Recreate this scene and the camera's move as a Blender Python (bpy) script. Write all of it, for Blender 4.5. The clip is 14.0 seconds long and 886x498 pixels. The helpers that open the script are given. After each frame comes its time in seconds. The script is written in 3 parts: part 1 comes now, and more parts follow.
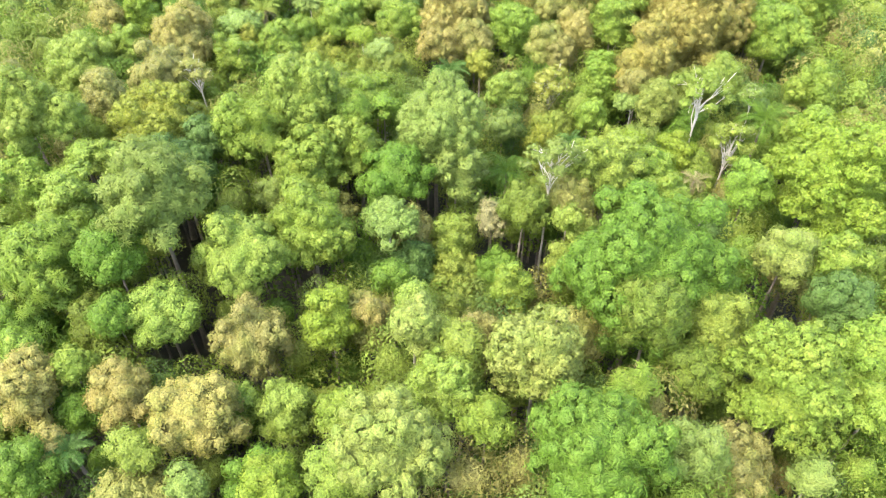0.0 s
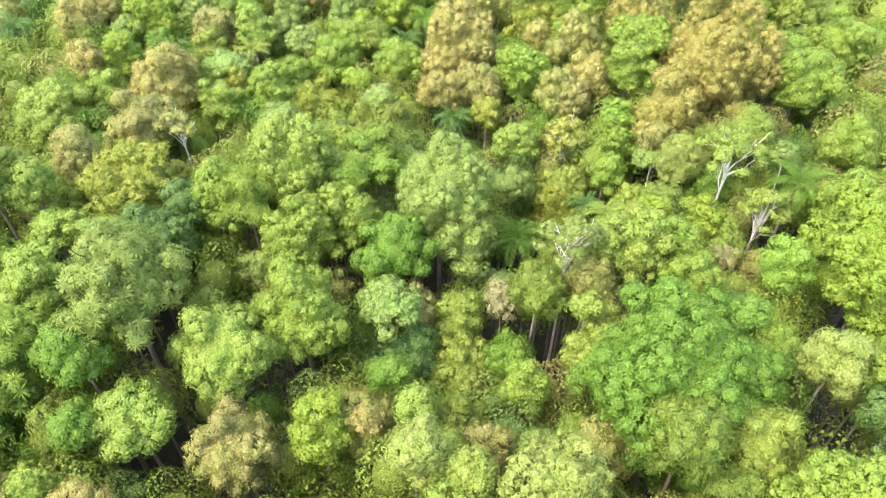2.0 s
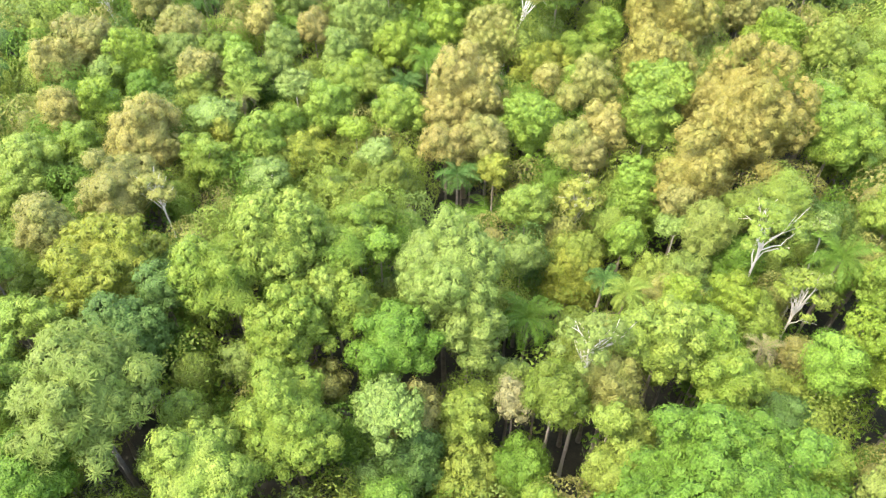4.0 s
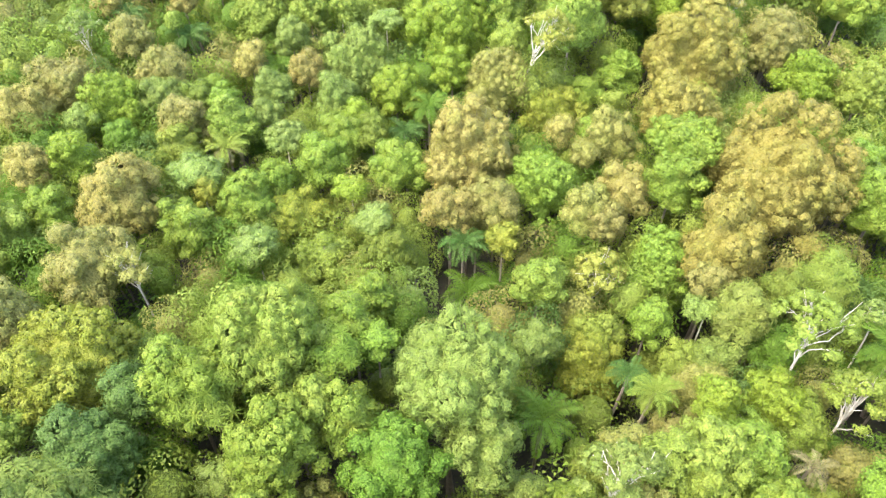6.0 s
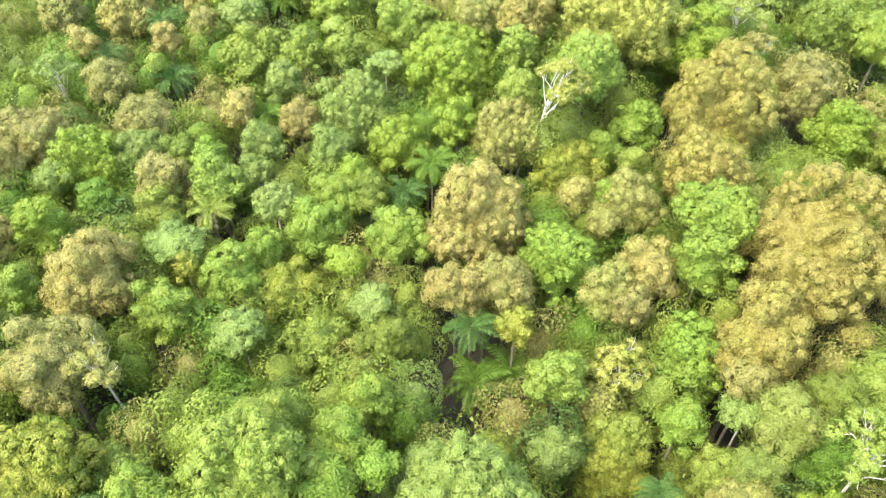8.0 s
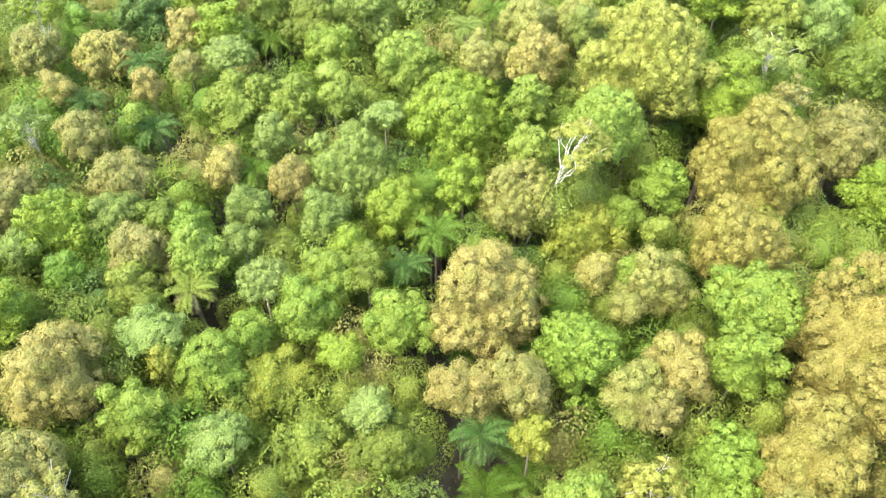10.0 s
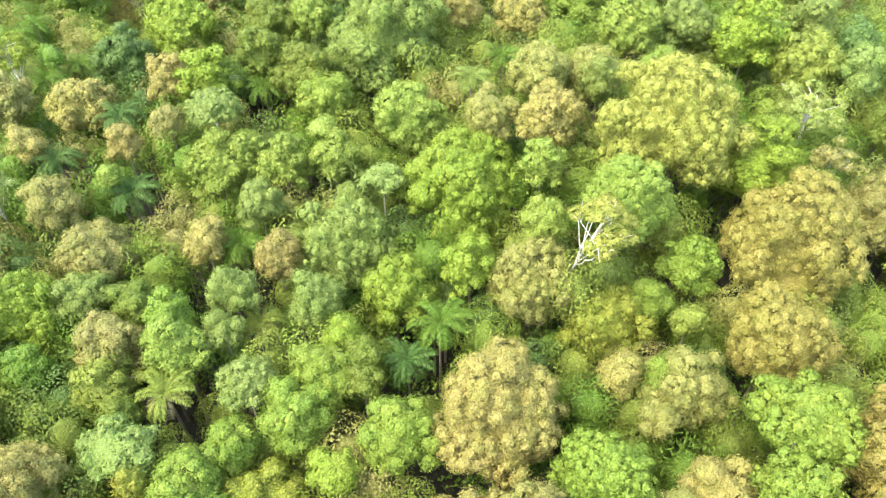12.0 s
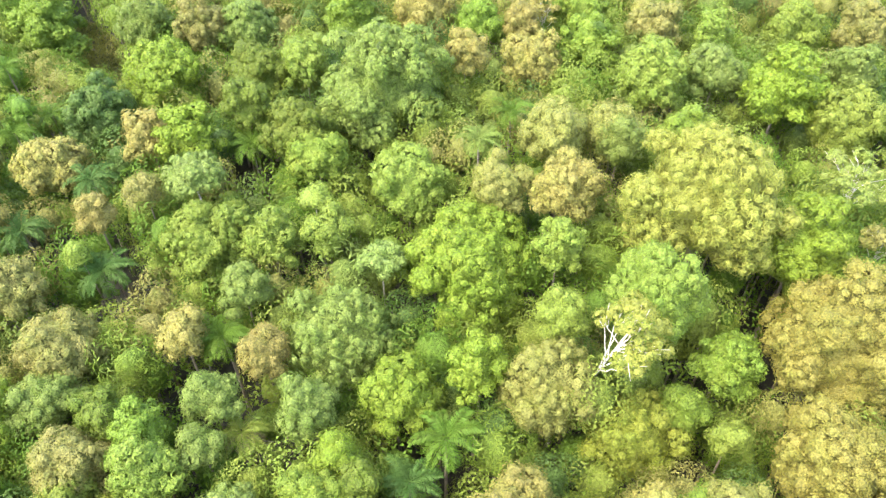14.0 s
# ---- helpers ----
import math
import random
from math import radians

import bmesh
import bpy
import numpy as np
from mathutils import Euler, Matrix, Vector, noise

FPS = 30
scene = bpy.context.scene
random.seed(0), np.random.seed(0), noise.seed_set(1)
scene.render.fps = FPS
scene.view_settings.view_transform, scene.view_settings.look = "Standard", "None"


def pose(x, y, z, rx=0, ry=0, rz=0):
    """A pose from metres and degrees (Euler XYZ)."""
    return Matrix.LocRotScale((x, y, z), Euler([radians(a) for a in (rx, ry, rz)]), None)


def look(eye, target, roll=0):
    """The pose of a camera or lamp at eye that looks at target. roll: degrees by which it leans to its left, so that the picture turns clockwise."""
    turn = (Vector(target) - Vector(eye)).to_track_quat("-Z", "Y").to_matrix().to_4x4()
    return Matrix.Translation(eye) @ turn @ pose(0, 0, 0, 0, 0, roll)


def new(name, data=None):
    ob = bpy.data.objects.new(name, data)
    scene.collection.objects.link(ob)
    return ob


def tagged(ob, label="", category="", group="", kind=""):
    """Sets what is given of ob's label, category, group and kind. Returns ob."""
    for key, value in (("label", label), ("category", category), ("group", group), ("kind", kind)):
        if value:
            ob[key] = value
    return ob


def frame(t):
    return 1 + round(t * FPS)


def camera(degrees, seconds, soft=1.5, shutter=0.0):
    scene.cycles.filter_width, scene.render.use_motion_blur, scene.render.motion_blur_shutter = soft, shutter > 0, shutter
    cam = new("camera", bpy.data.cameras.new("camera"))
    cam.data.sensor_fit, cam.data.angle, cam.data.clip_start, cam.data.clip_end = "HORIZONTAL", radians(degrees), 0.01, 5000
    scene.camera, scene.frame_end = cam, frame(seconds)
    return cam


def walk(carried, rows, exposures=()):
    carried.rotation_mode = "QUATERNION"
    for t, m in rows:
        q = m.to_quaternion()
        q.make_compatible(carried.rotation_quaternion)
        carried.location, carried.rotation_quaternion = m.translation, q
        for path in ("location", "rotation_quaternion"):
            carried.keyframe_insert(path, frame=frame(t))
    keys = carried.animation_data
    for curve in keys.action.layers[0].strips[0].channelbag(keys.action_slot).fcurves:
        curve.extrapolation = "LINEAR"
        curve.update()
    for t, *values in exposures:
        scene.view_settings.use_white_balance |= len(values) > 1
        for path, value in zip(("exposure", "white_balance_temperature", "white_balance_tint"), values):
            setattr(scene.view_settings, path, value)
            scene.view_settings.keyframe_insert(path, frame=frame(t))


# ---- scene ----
# the level flight: time, place, turn
cam = camera(62.0, 14.0, soft=1.35)
ROWS = [
    (0.0, 0.000, 0.000, 72.854, 43.541, -0.066, -2.359),
    (0.5, 0.001, 2.768, 72.880, 43.541, -0.064, -2.368),
    (1.0, 0.002, 5.546, 72.897, 43.542, -0.063, -2.378),
    (1.5, 0.003, 8.341, 72.914, 43.550, -0.062, -2.387),
    (2.0, 0.012, 11.135, 72.930, 43.559, -0.050, -2.405),
    (2.5, 0.014, 13.932, 72.929, 43.551, -0.049, -2.414),
    (3.0, 0.007, 16.751, 72.952, 43.544, -0.055, -2.432),
    (5.5, 0.020, 31.087, 72.973, 43.497, -0.040, -2.469),
    (6.0, 0.006, 33.982, 72.982, 43.482, -0.038, -2.487),
    (6.5, -0.014, 36.872, 72.965, 43.490, -0.036, -2.496),
    (7.0, -0.014, 39.772, 72.991, 43.459, -0.035, -2.505),
    (7.5, -0.021, 42.700, 72.997, 43.443, -0.032, -2.523),
    (8.0, -0.013, 45.620, 73.005, 43.436, -0.022, -2.533),
    (10.5, -0.032, 60.521, 72.994, 43.374, 0.013, -2.589),
    (11.0, -0.024, 63.585, 72.975, 43.374, 0.015, -2.598),
    (11.5, -0.023, 66.691, 72.952, 43.358, 0.025, -2.608),
    (12.0, -0.015, 69.780, 72.931, 43.358, 0.034, -2.609),
    (12.5, -0.038, 72.932, 72.930, 43.335, 0.028, -2.626),
    (13.0, -0.024, 76.066, 72.940, 43.312, 0.038, -2.636),
    (13.5, -0.008, 79.181, 72.909, 43.320, 0.047, -2.637),
    (14.0, 0.000, 82.303, 72.886, 43.328, 0.056, -2.637),
]
walk(cam, [(t, pose(x, y, z, rx, ry, rz)) for t, x, y, z, rx, ry, rz in ROWS])

# ---- light ----
world = bpy.data.worlds.new("hazy_sky")
scene.world = world
world.use_nodes = True
SUN_UP, SUN_ROUND = 60.0, 248.0
wn = world.node_tree.nodes
sky = wn.new("ShaderNodeTexSky")
sky.sky_type, sky.sun_disc = "NISHITA", False
sky.sun_elevation, sky.sun_rotation = radians(SUN_UP), radians(SUN_ROUND)
sky.dust_density, sky.air_density = 4.0, 1.2
world.node_tree.links.new(sky.outputs[0], wn["Background"].inputs[0])
wn["Background"].inputs[1].default_value = 0.15
sun = new("sun", bpy.data.lights.new("sun", "SUN"))
sun.data.energy, sun.data.angle, sun.data.color = 0.32, radians(28), (1.0, 0.94, 0.83)
way = Vector((math.sin(radians(SUN_ROUND)) * math.cos(radians(SUN_UP)), math.cos(radians(SUN_ROUND)) * math.cos(radians(SUN_UP)), math.sin(radians(SUN_UP))))
sun.matrix_basis = look(way * 300, (0, 0, 0))
scene.view_settings.exposure = 3.15

# ---- materials ----


def lin(c):
    return tuple(((v / 255 + 0.055) / 1.055) ** 2.4 if v > 10 else v / 255 / 12.92 for v in c)


def nodes_of(name):
    m = bpy.data.materials.new(name)
    m.use_nodes = True
    t = m.node_tree
    t.nodes.clear()
    return m, t.nodes, t.links


def node(ns, kind, **values):
    n = ns.new(kind)
    for key, value in values.items():
        n.inputs[key.replace("_", " ")].default_value = value
    return n


def math_node(ns, ls, op, a, b):
    n = ns.new("ShaderNodeMath")
    n.operation = op
    for k, v in enumerate((a, b)):
        if isinstance(v, (int, float)):
            n.inputs[k].default_value = v
        else:
            ls.new(v, n.inputs[k])
    return n.outputs[0]


WARM = (0.995, 1.0, 0.845)


def foliage(name, rgb, second, albedo=0.68, spread=0.23, relief=False):
    """Leaves of one colour, with younger or older leaves in patches, varied leaf by leaf and tree by tree."""
    m, ns, ls = nodes_of(name)
    geo, info, tex = ns.new("ShaderNodeNewGeometry"), ns.new("ShaderNodeObjectInfo"), ns.new("ShaderNodeTexCoord")
    big = node(ns, "ShaderNodeTexNoise", Scale=0.55, Detail=3.0)
    ls.new(tex.outputs["Object"], big.inputs["Vector"])
    patch = ns.new("ShaderNodeMapRange")
    patch.inputs["From Min"].default_value, patch.inputs["From Max"].default_value = 0.38, 0.68
    ls.new(big.outputs["Fac"], patch.inputs["Value"])
    mix = ns.new("ShaderNodeMix")
    mix.data_type = "RGBA"
    mix.inputs["A"].default_value = (*[albedo * v * w for v, w in zip(lin(rgb), WARM)], 1)
    mix.inputs["B"].default_value = (*[albedo * v * w for v, w in zip(lin(second), WARM)], 1)
    ls.new(math_node(ns, ls, "MULTIPLY", patch.outputs[0], math_node(ns, ls, "ADD", geo.outputs["Random Per Island"], 0.25)), mix.inputs["Factor"])
    hsv = ns.new("ShaderNodeHueSaturation")
    ls.new(mix.outputs["Result"], hsv.inputs["Color"])
    ls.new(math_node(ns, ls, "ADD", math_node(ns, ls, "MULTIPLY", info.outputs["Random"], 0.012), 0.494), hsv.inputs["Hue"])
    tone = ns.new("ShaderNodeTexNoise")
    tone.inputs["Scale"].default_value, tone.inputs["Detail"].default_value = 5.5, 2.0
    ls.new(tex.outputs["Object"], tone.inputs["Vector"])
    leaf = math_node(ns, ls, "ADD", math_node(ns, ls, "MULTIPLY", geo.outputs["Random Per Island"], spread), 0.77 - spread / 2)
    leaf = math_node(ns, ls, "ADD", leaf, math_node(ns, ls, "MULTIPLY", tone.outputs["Fac"], 0.46))
    ls.new(math_node(ns, ls, "MULTIPLY", leaf, math_node(ns, ls, "ADD", math_node(ns, ls, "MULTIPLY", info.outputs["Random"], 0.2), 0.9)), hsv.inputs["Value"])
    skin = node(ns, "ShaderNodeBsdfPrincipled", Roughness=0.55)
    skin.inputs["Specular IOR Level"].default_value = 0.15
    if relief:
        # packed leaves inside the crown: fine relief, and no light through them
        fine = node(ns, "ShaderNodeTexVoronoi", Scale=6.0)
        ls.new(tex.outputs["Object"], fine.inputs["Vector"])
        bump = node(ns, "ShaderNodeBump", Strength=0.7, Distance=0.2)
        bump.invert = True
        ls.new(fine.outputs["Distance"], bump.inputs["Height"])
        ls.new(bump.outputs[0], skin.inputs["Normal"])
        # leaf colour darkened cell by cell, painting in the shade among the leaves
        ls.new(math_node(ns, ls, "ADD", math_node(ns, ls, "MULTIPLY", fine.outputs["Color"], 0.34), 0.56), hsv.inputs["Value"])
    thin = ns.new("ShaderNodeBsdfTranslucent")
    both = ns.new("ShaderNodeMixShader")
    both.inputs[0].default_value = 0.0 if relief else 0.44
    ls.new(hsv.outputs[0], skin.inputs["Base Color"])
    ls.new(hsv.outputs[0], thin.inputs["Color"])
    ls.new(skin.outputs[0], both.inputs[1])
    ls.new(thin.outputs[0], both.inputs[2])
    out = ns.new("ShaderNodeOutputMaterial")
    ls.new(both.outputs[0], out.inputs[0])
    return m


def rough(name, dark, light, scale, bump=0.4, roughness=0.85):
    """Bark, soil and litter: two tones in coarse and fine noise, with relief."""
    m, ns, ls = nodes_of(name)
    tex = ns.new("ShaderNodeTexCoord")
    coarse = node(ns, "ShaderNodeTexNoise", Scale=scale, Detail=6.0, Roughness=0.65)
    fine = node(ns, "ShaderNodeTexNoise", Scale=scale * 9, Detail=4.0)
    for n in (coarse, fine):
        ls.new(tex.outputs["Object"], n.inputs["Vector"])
    ramp = ns.new("ShaderNodeValToRGB")
    ramp.color_ramp.elements[0].position, ramp.color_ramp.elements[1].position = 0.35, 0.68
    ramp.color_ramp.elements[0].color, ramp.color_ramp.elements[1].color = (*dark, 1), (*light, 1)
    ls.new(math_node(ns, ls, "ADD", math_node(ns, ls, "MULTIPLY", coarse.outputs["Fac"], 0.6), math_node(ns, ls, "MULTIPLY", fine.outputs["Fac"], 0.4)), ramp.inputs[0])
    relief = node(ns, "ShaderNodeBump", Strength=bump, Distance=0.05)
    ls.new(fine.outputs["Fac"], relief.inputs["Height"])
    skin = node(ns, "ShaderNodeBsdfPrincipled", Roughness=roughness)
    ls.new(ramp.outputs[0], skin.inputs["Base Color"])
    ls.new(relief.outputs[0], skin.inputs["Normal"])
    out = ns.new("ShaderNodeOutputMaterial")
    ls.new(skin.outputs[0], out.inputs[0])
    return m


# colour of the lit leaves, of their patches of other age, and the words for it
HUES = {
    "tan": ((162, 153, 90), (151, 150, 80), "tan young-leaved"),
    "ochre": ((154, 146, 79), (143, 142, 70), "ochre-yellow"),
    "brown": ((148, 144, 86), (135, 140, 74), "greyish-brown"),
    "rust": ((154, 143, 85), (142, 142, 76), "rusty-brown"),
    "khaki": ((152, 153, 87), (138, 145, 73), "khaki-coloured"),
    "olive": ((140, 155, 70), (125, 143, 62), "olive-green"),
    "moss": ((115, 130, 54), (104, 124, 48), "moss-green"),
    "grey": ((130, 147, 76), (114, 136, 64), "grey-green"),
    "sage": ((133, 150, 77), (121, 143, 67), "sage-green"),
    "silver": ((133, 152, 82), (121, 145, 70), "pale silvery-green"),
    "green": ((122, 147, 59), (138, 155, 65), "mid-green"),
    "fresh": ((138, 156, 71), (124, 149, 63), "fresh yellow-green"),
    "deep": ((100, 131, 47), (111, 139, 53), "deep green"),
    "lime": ((128, 151, 54), (135, 151, 57), "bright lime-green"),
    "yellow": ((141, 147, 60), (131, 144, 56), "yellowing"),
    "pale": ((146, 157, 83), (133, 151, 73), "pale yellowish-green"),
    "blue": ((98, 124, 64), (90, 117, 56), "dull bluish-green"),
    "emerald": ((123, 151, 61), (134, 158, 63), "vivid green"),
    "cream": ((156, 160, 80), (146, 156, 71), "pale creamy-yellow"),
    "palm": ((84, 116, 57), (100, 129, 64), "glossy green"),
    "dry": ((150, 145, 107), (136, 131, 91), "dry brown"),
}
LEAF = {k: foliage("leaves_" + k, a, b) for k, (a, b, _) in HUES.items()}
# the same leaf colours again, darkened as if shaded inside the crown
SHADED_MASS = {k: foliage("shaded_leaf_mass_" + k, a, b, relief=True) for k, (a, b, _) in HUES.items()}
BARK = rough("grey_bark", (0.10, 0.08, 0.06), (0.26, 0.22, 0.17), 1.5)
PALE_BARK = rough("pale_bark", (0.28, 0.26, 0.21), (0.52, 0.48, 0.41), 1.2)
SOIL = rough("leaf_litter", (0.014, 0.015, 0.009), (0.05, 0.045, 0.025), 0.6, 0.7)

# ---- shapes ----


def unit(v):
    return v / np.maximum(np.linalg.norm(v, axis=-1, keepdims=True), 1e-9)


class Shape:
    """Collects points and faces of three or four sides for one mesh; slot is the material that new faces take."""

    def __init__(self):
        self.points, self.faces, self.slots, self.count, self.slot = [], [], [], 0, 0

    def add(self, points, faces):
        faces = np.asarray(faces)
        self.faces.append(faces + self.count)
        self.slots.append(np.full(len(faces), self.slot))
        self.points.append(np.asarray(points, float))
        self.count += len(points)

    def join(self, other, m3, move):
        """Adds another shape, turned and scaled by m3, then moved."""
        base = self.count
        pts = np.concatenate(other.points) @ m3.T + move
        self.points.append(pts)
        self.count += len(pts)
        for faces, slots in zip(other.faces, other.slots):
            self.faces.append(faces + base)
            self.slots.append(slots + self.slot)

    def tube(self, path, radii, sides=6):
        path = np.asarray(path, float)
        along = unit(np.gradient(path, axis=0))
        side = unit(np.cross(along, np.array([0.31, 0.83, 0.11])))
        up = np.cross(along, side)
        a = np.arange(sides) * 2 * math.pi / sides
        ring = np.cos(a)[None, :, None] * side[:, None] + np.sin(a)[None, :, None] * up[:, None]
        pts = path[:, None] + ring * np.asarray(radii, float)[:, None, None]
        quads = [(k * sides + j, k * sides + (j + 1) % sides, (k + 1) * sides + (j + 1) % sides, (k + 1) * sides + j) for k in range(len(path) - 1) for j in range(sides)]
        self.add(pts.reshape(-1, 3), quads)

    def leaves(self, place, normal, tip, length, width, fold=0.12):
        """Folded, pointed leaves: each one a bent quad of base, side, tip, side."""
        n = len(place)
        tip = unit(tip - (tip * normal).sum(1, keepdims=True) * normal)
        side = np.cross(normal, tip)
        length, width = np.broadcast_to(length, (n,))[:, None], np.broadcast_to(width, (n,))[:, None]
        pts = np.stack((place - tip * length * 0.5, place + side * width * 0.5 + normal * width * fold, place + tip * length * 0.5 - normal * length * 0.12, place - side * width * 0.5 + normal * width * fold), 1)
        self.add(pts.reshape(-1, 3), np.arange(4 * n).reshape(n, 4))

    def small_leaves(self, place, normal, tip, length, width):
        """Small leaf sprays, each one a pointed three-sided blade."""
        n = len(place)
        tip = unit(tip - (tip * normal).sum(1, keepdims=True) * normal)
        side = np.cross(normal, tip)
        length, width = np.broadcast_to(length, (n,))[:, None], np.broadcast_to(width, (n,))[:, None]
        pts = np.stack((place - tip * length * 0.4 + side * width * 0.5, place + tip * length * 0.6, place - tip * length * 0.4 - side * width * 0.5), 1)
        self.add(pts.reshape(-1, 3), np.arange(3 * n).reshape(n, 3))

    def mesh(self, name, *materials):
        me = bpy.data.meshes.new(name)
        pts = np.concatenate(self.points)
        corners = np.concatenate([f.ravel() for f in self.faces])
        sides = np.concatenate([np.full(len(f), f.shape[1]) for f in self.faces])
        me.vertices.add(len(pts))
        me.vertices.foreach_set("co", pts.astype(np.float32).ravel())
        me.loops.add(len(corners))
        me.loops.foreach_set("vertex_index", corners.astype(np.int32))
        me.polygons.add(len(sides))
        me.polygons.foreach_set("loop_start", (np.cumsum(sides) - sides).astype(np.int32))
        slots = np.concatenate(self.slots)
        me.polygons.foreach_set("material_index", slots.astype(np.int32))
        me.polygons.foreach_set("use_smooth", slots % 2 == 1)
        me.update(calc_edges=True)
        for m in materials:
            me.materials.append(m)
        return me


def part(name, shape, material, parent, label=""):
    ob = new(name, shape.mesh(name, *(material if isinstance(material, tuple) else (material,))) if isinstance(shape, Shape) else shape)
    ob.parent = parent
    return tagged(ob, label)


def ground_height(x, y):
    return 0.9 * math.sin(x * 0.045 + 1.0) * math.cos(y * 0.038) + 0.35 * math.sin(x * 0.17 + y * 0.11)


# each kind of crown: height over radius, lowest lobe, lobe size over radius, its jitter, lobe flatness, bough size, leaf length, leaf width, droop, how far leaves stand off
FORMS = {
    "dome": (1.06, -0.45, 0.40, 0.12, 0.85, 0.95, 0.25, 0.17, 0.1, 0.16),
    "clump": (1.12, -0.42, 0.42, 0.17, 0.92, 0.85, 0.22, 0.15, 0.0, 0.20),
    "tuft": (1.16, -0.50, 0.36, 0.18, 0.62, 0.66, 0.28, 0.19, 0.1, 0.22),
    "rosette": (1.12, -0.45, 0.38, 0.15, 0.85, 0.85, 0.30, 0.16, 0.2, 0.22),
    "feather": (1.12, -0.50, 0.42, 0.15, 0.95, 0.85, 0.40, 0.10, 0.7, 0.32),
    "vine": (1.30, -0.80, 0.36, 0.18, 1.25, 0.75, 0.34, 0.15, 1.0, 0.30),
    "open": (0.95, 0.05, 0.30, 0.14, 0.55, 0.62, 0.26, 0.17, 0.2, 0.30),
    "umb": (0.62, -0.10, 0.36, 0.09, 0.60, 0.68, 0.27, 0.18, 0.3, 0.22),
}
WORDS = {
    "dome": "broadleaf tree with a dense rounded crown",
    "clump": "tree with a bumpy, cauliflower-like crown",
    "tuft": "tree with leaves in separate layered tufts",
    "rosette": "tree with large leaves in star-shaped rosettes",
    "feather": "tree with a soft, feathery fine-leaved crown",
    "vine": "tree draped all over in hanging vines",
    "open": "tree with a thin crown and bare pale branches",
    "umb": "slender tree with a flat umbrella-like crown",
}


def ball(steps):
    """An even ball of small three-sided faces without its underside."""
    bm = bmesh.new()
    bmesh.ops.create_icosphere(bm, subdivisions=steps, radius=1)
    bmesh.ops.delete(bm, geom=[v for v in bm.verts if v.co.z < -0.8], context="VERTS")
    bm.verts.index_update()
    pts, faces = np.array([v.co[:] for v in bm.verts]), np.array([[v.index for v in f.verts] for f in bm.faces])
    bm.free()
    return pts, faces


BALLS = ball(2), ball(3), ball(4)


def spiral(counts, rng):
    """Even directions round each of several middles: whose they are, and the directions."""
    counts = np.maximum(counts.astype(int), 1)
    owner = np.repeat(np.arange(len(counts)), counts)
    k = np.arange(len(owner)) - (np.cumsum(counts) - counts)[owner]
    n = counts[owner]
    z = np.clip(1 - 2 * (k + 0.5 + rng.uniform(-0.45, 0.45, len(k))) / n, -1, 1)
    turn = k * 2.39996 + rng.uniform(0, 6.28, len(counts))[owner] + rng.uniform(-0.5, 0.5, len(k)) * np.minimum(1, 6 / np.sqrt(n))
    ring = np.sqrt(1 - z * z)
    return owner, np.stack((ring * np.cos(turn), ring * np.sin(turn), z), 1)


def buried(points, middle, size, flat, own=None):
    """Whether each point lies inside any flattened ball other than its own."""
    s = np.array([1, 1, 1 / flat])
    p, m = points * s, middle * s
    far = ((p ** 2).sum(1)[:, None] + (m ** 2).sum(1)[None] - 2 * p @ m.T) / (size ** 2)[None]
    if own is not None:
        far[np.arange(len(p)), own] = 9
    return far.min(1) < 1


def lobes(kind, r, rng, rise=1.0):
    """The large rounded masses that make up a crown: their middles and sizes."""
    tall, low, share, jitter, flat, *_ = FORMS[kind]
    h = r * tall * rise
    mean = min(max(share * r, 0.95), 2.6)
    area = (1 - low) * 2 * math.pi * r * 0.5 * (r + h)
    count = int(max(4, {"open": 0.6, "tuft": 0.85}.get(kind, 0.95) * area / (math.pi * mean * mean)))
    k = np.arange(count)
    z = 1 - (1 - low) * (k + 0.4 + rng.uniform(-0.4, 0.4, count)) / count
    turn = k * 2.39996 + rng.uniform(-0.4, 0.4, count) + rng.uniform(0, 6)
    ring = np.sqrt(np.maximum(0, 1 - z * z))
    way = np.stack((ring * np.cos(turn), ring * np.sin(turn), z), 1)
    size = mean * rng.uniform(0.55, 1.4, count)
    a, p = np.arctan2(way[:, 1], way[:, 0]), rng.uniform(0, 6.28, 3)
    wave = 1 + jitter * (np.sin(2 * a + p[0]) + 0.8 * np.sin(3 * a + p[1] + 2 * z)) + rng.normal(0, jitter, count)
    reach = np.maximum(np.stack((r - size * 0.85, r - size * 0.85, h - size * flat * 0.85), 1), 0.15 * r)
    middle = way * reach * np.clip(wave, 0.6, 1.2)[:, None]
    if kind == "vine":
        middle[:, 2] -= rng.uniform(0, 0.5, count) * r * (1 - z) * 0.6
    return middle, size, flat


def small_dome():
    """A coarse half ball round +z."""
    a = np.arange(6) * math.pi / 3
    pts = [np.array([[0, 0, 1.0]])] + [np.stack((math.sin(t) * np.cos(a + o), math.sin(t) * np.sin(a + o), np.full(6, math.cos(t))), 1) for t, o in ((0.75, 0.0), (1.55, 0.5))]
    faces = [(0, 1 + k, 1 + (k + 1) % 6) for k in range(6)]
    for k in range(6):
        n = (k + 1) % 6
        faces += [(1 + k, 7 + k, 1 + n), (1 + n, 7 + k, 7 + n)]
    return np.concatenate(pts), np.array(faces)


DOME = small_dome()


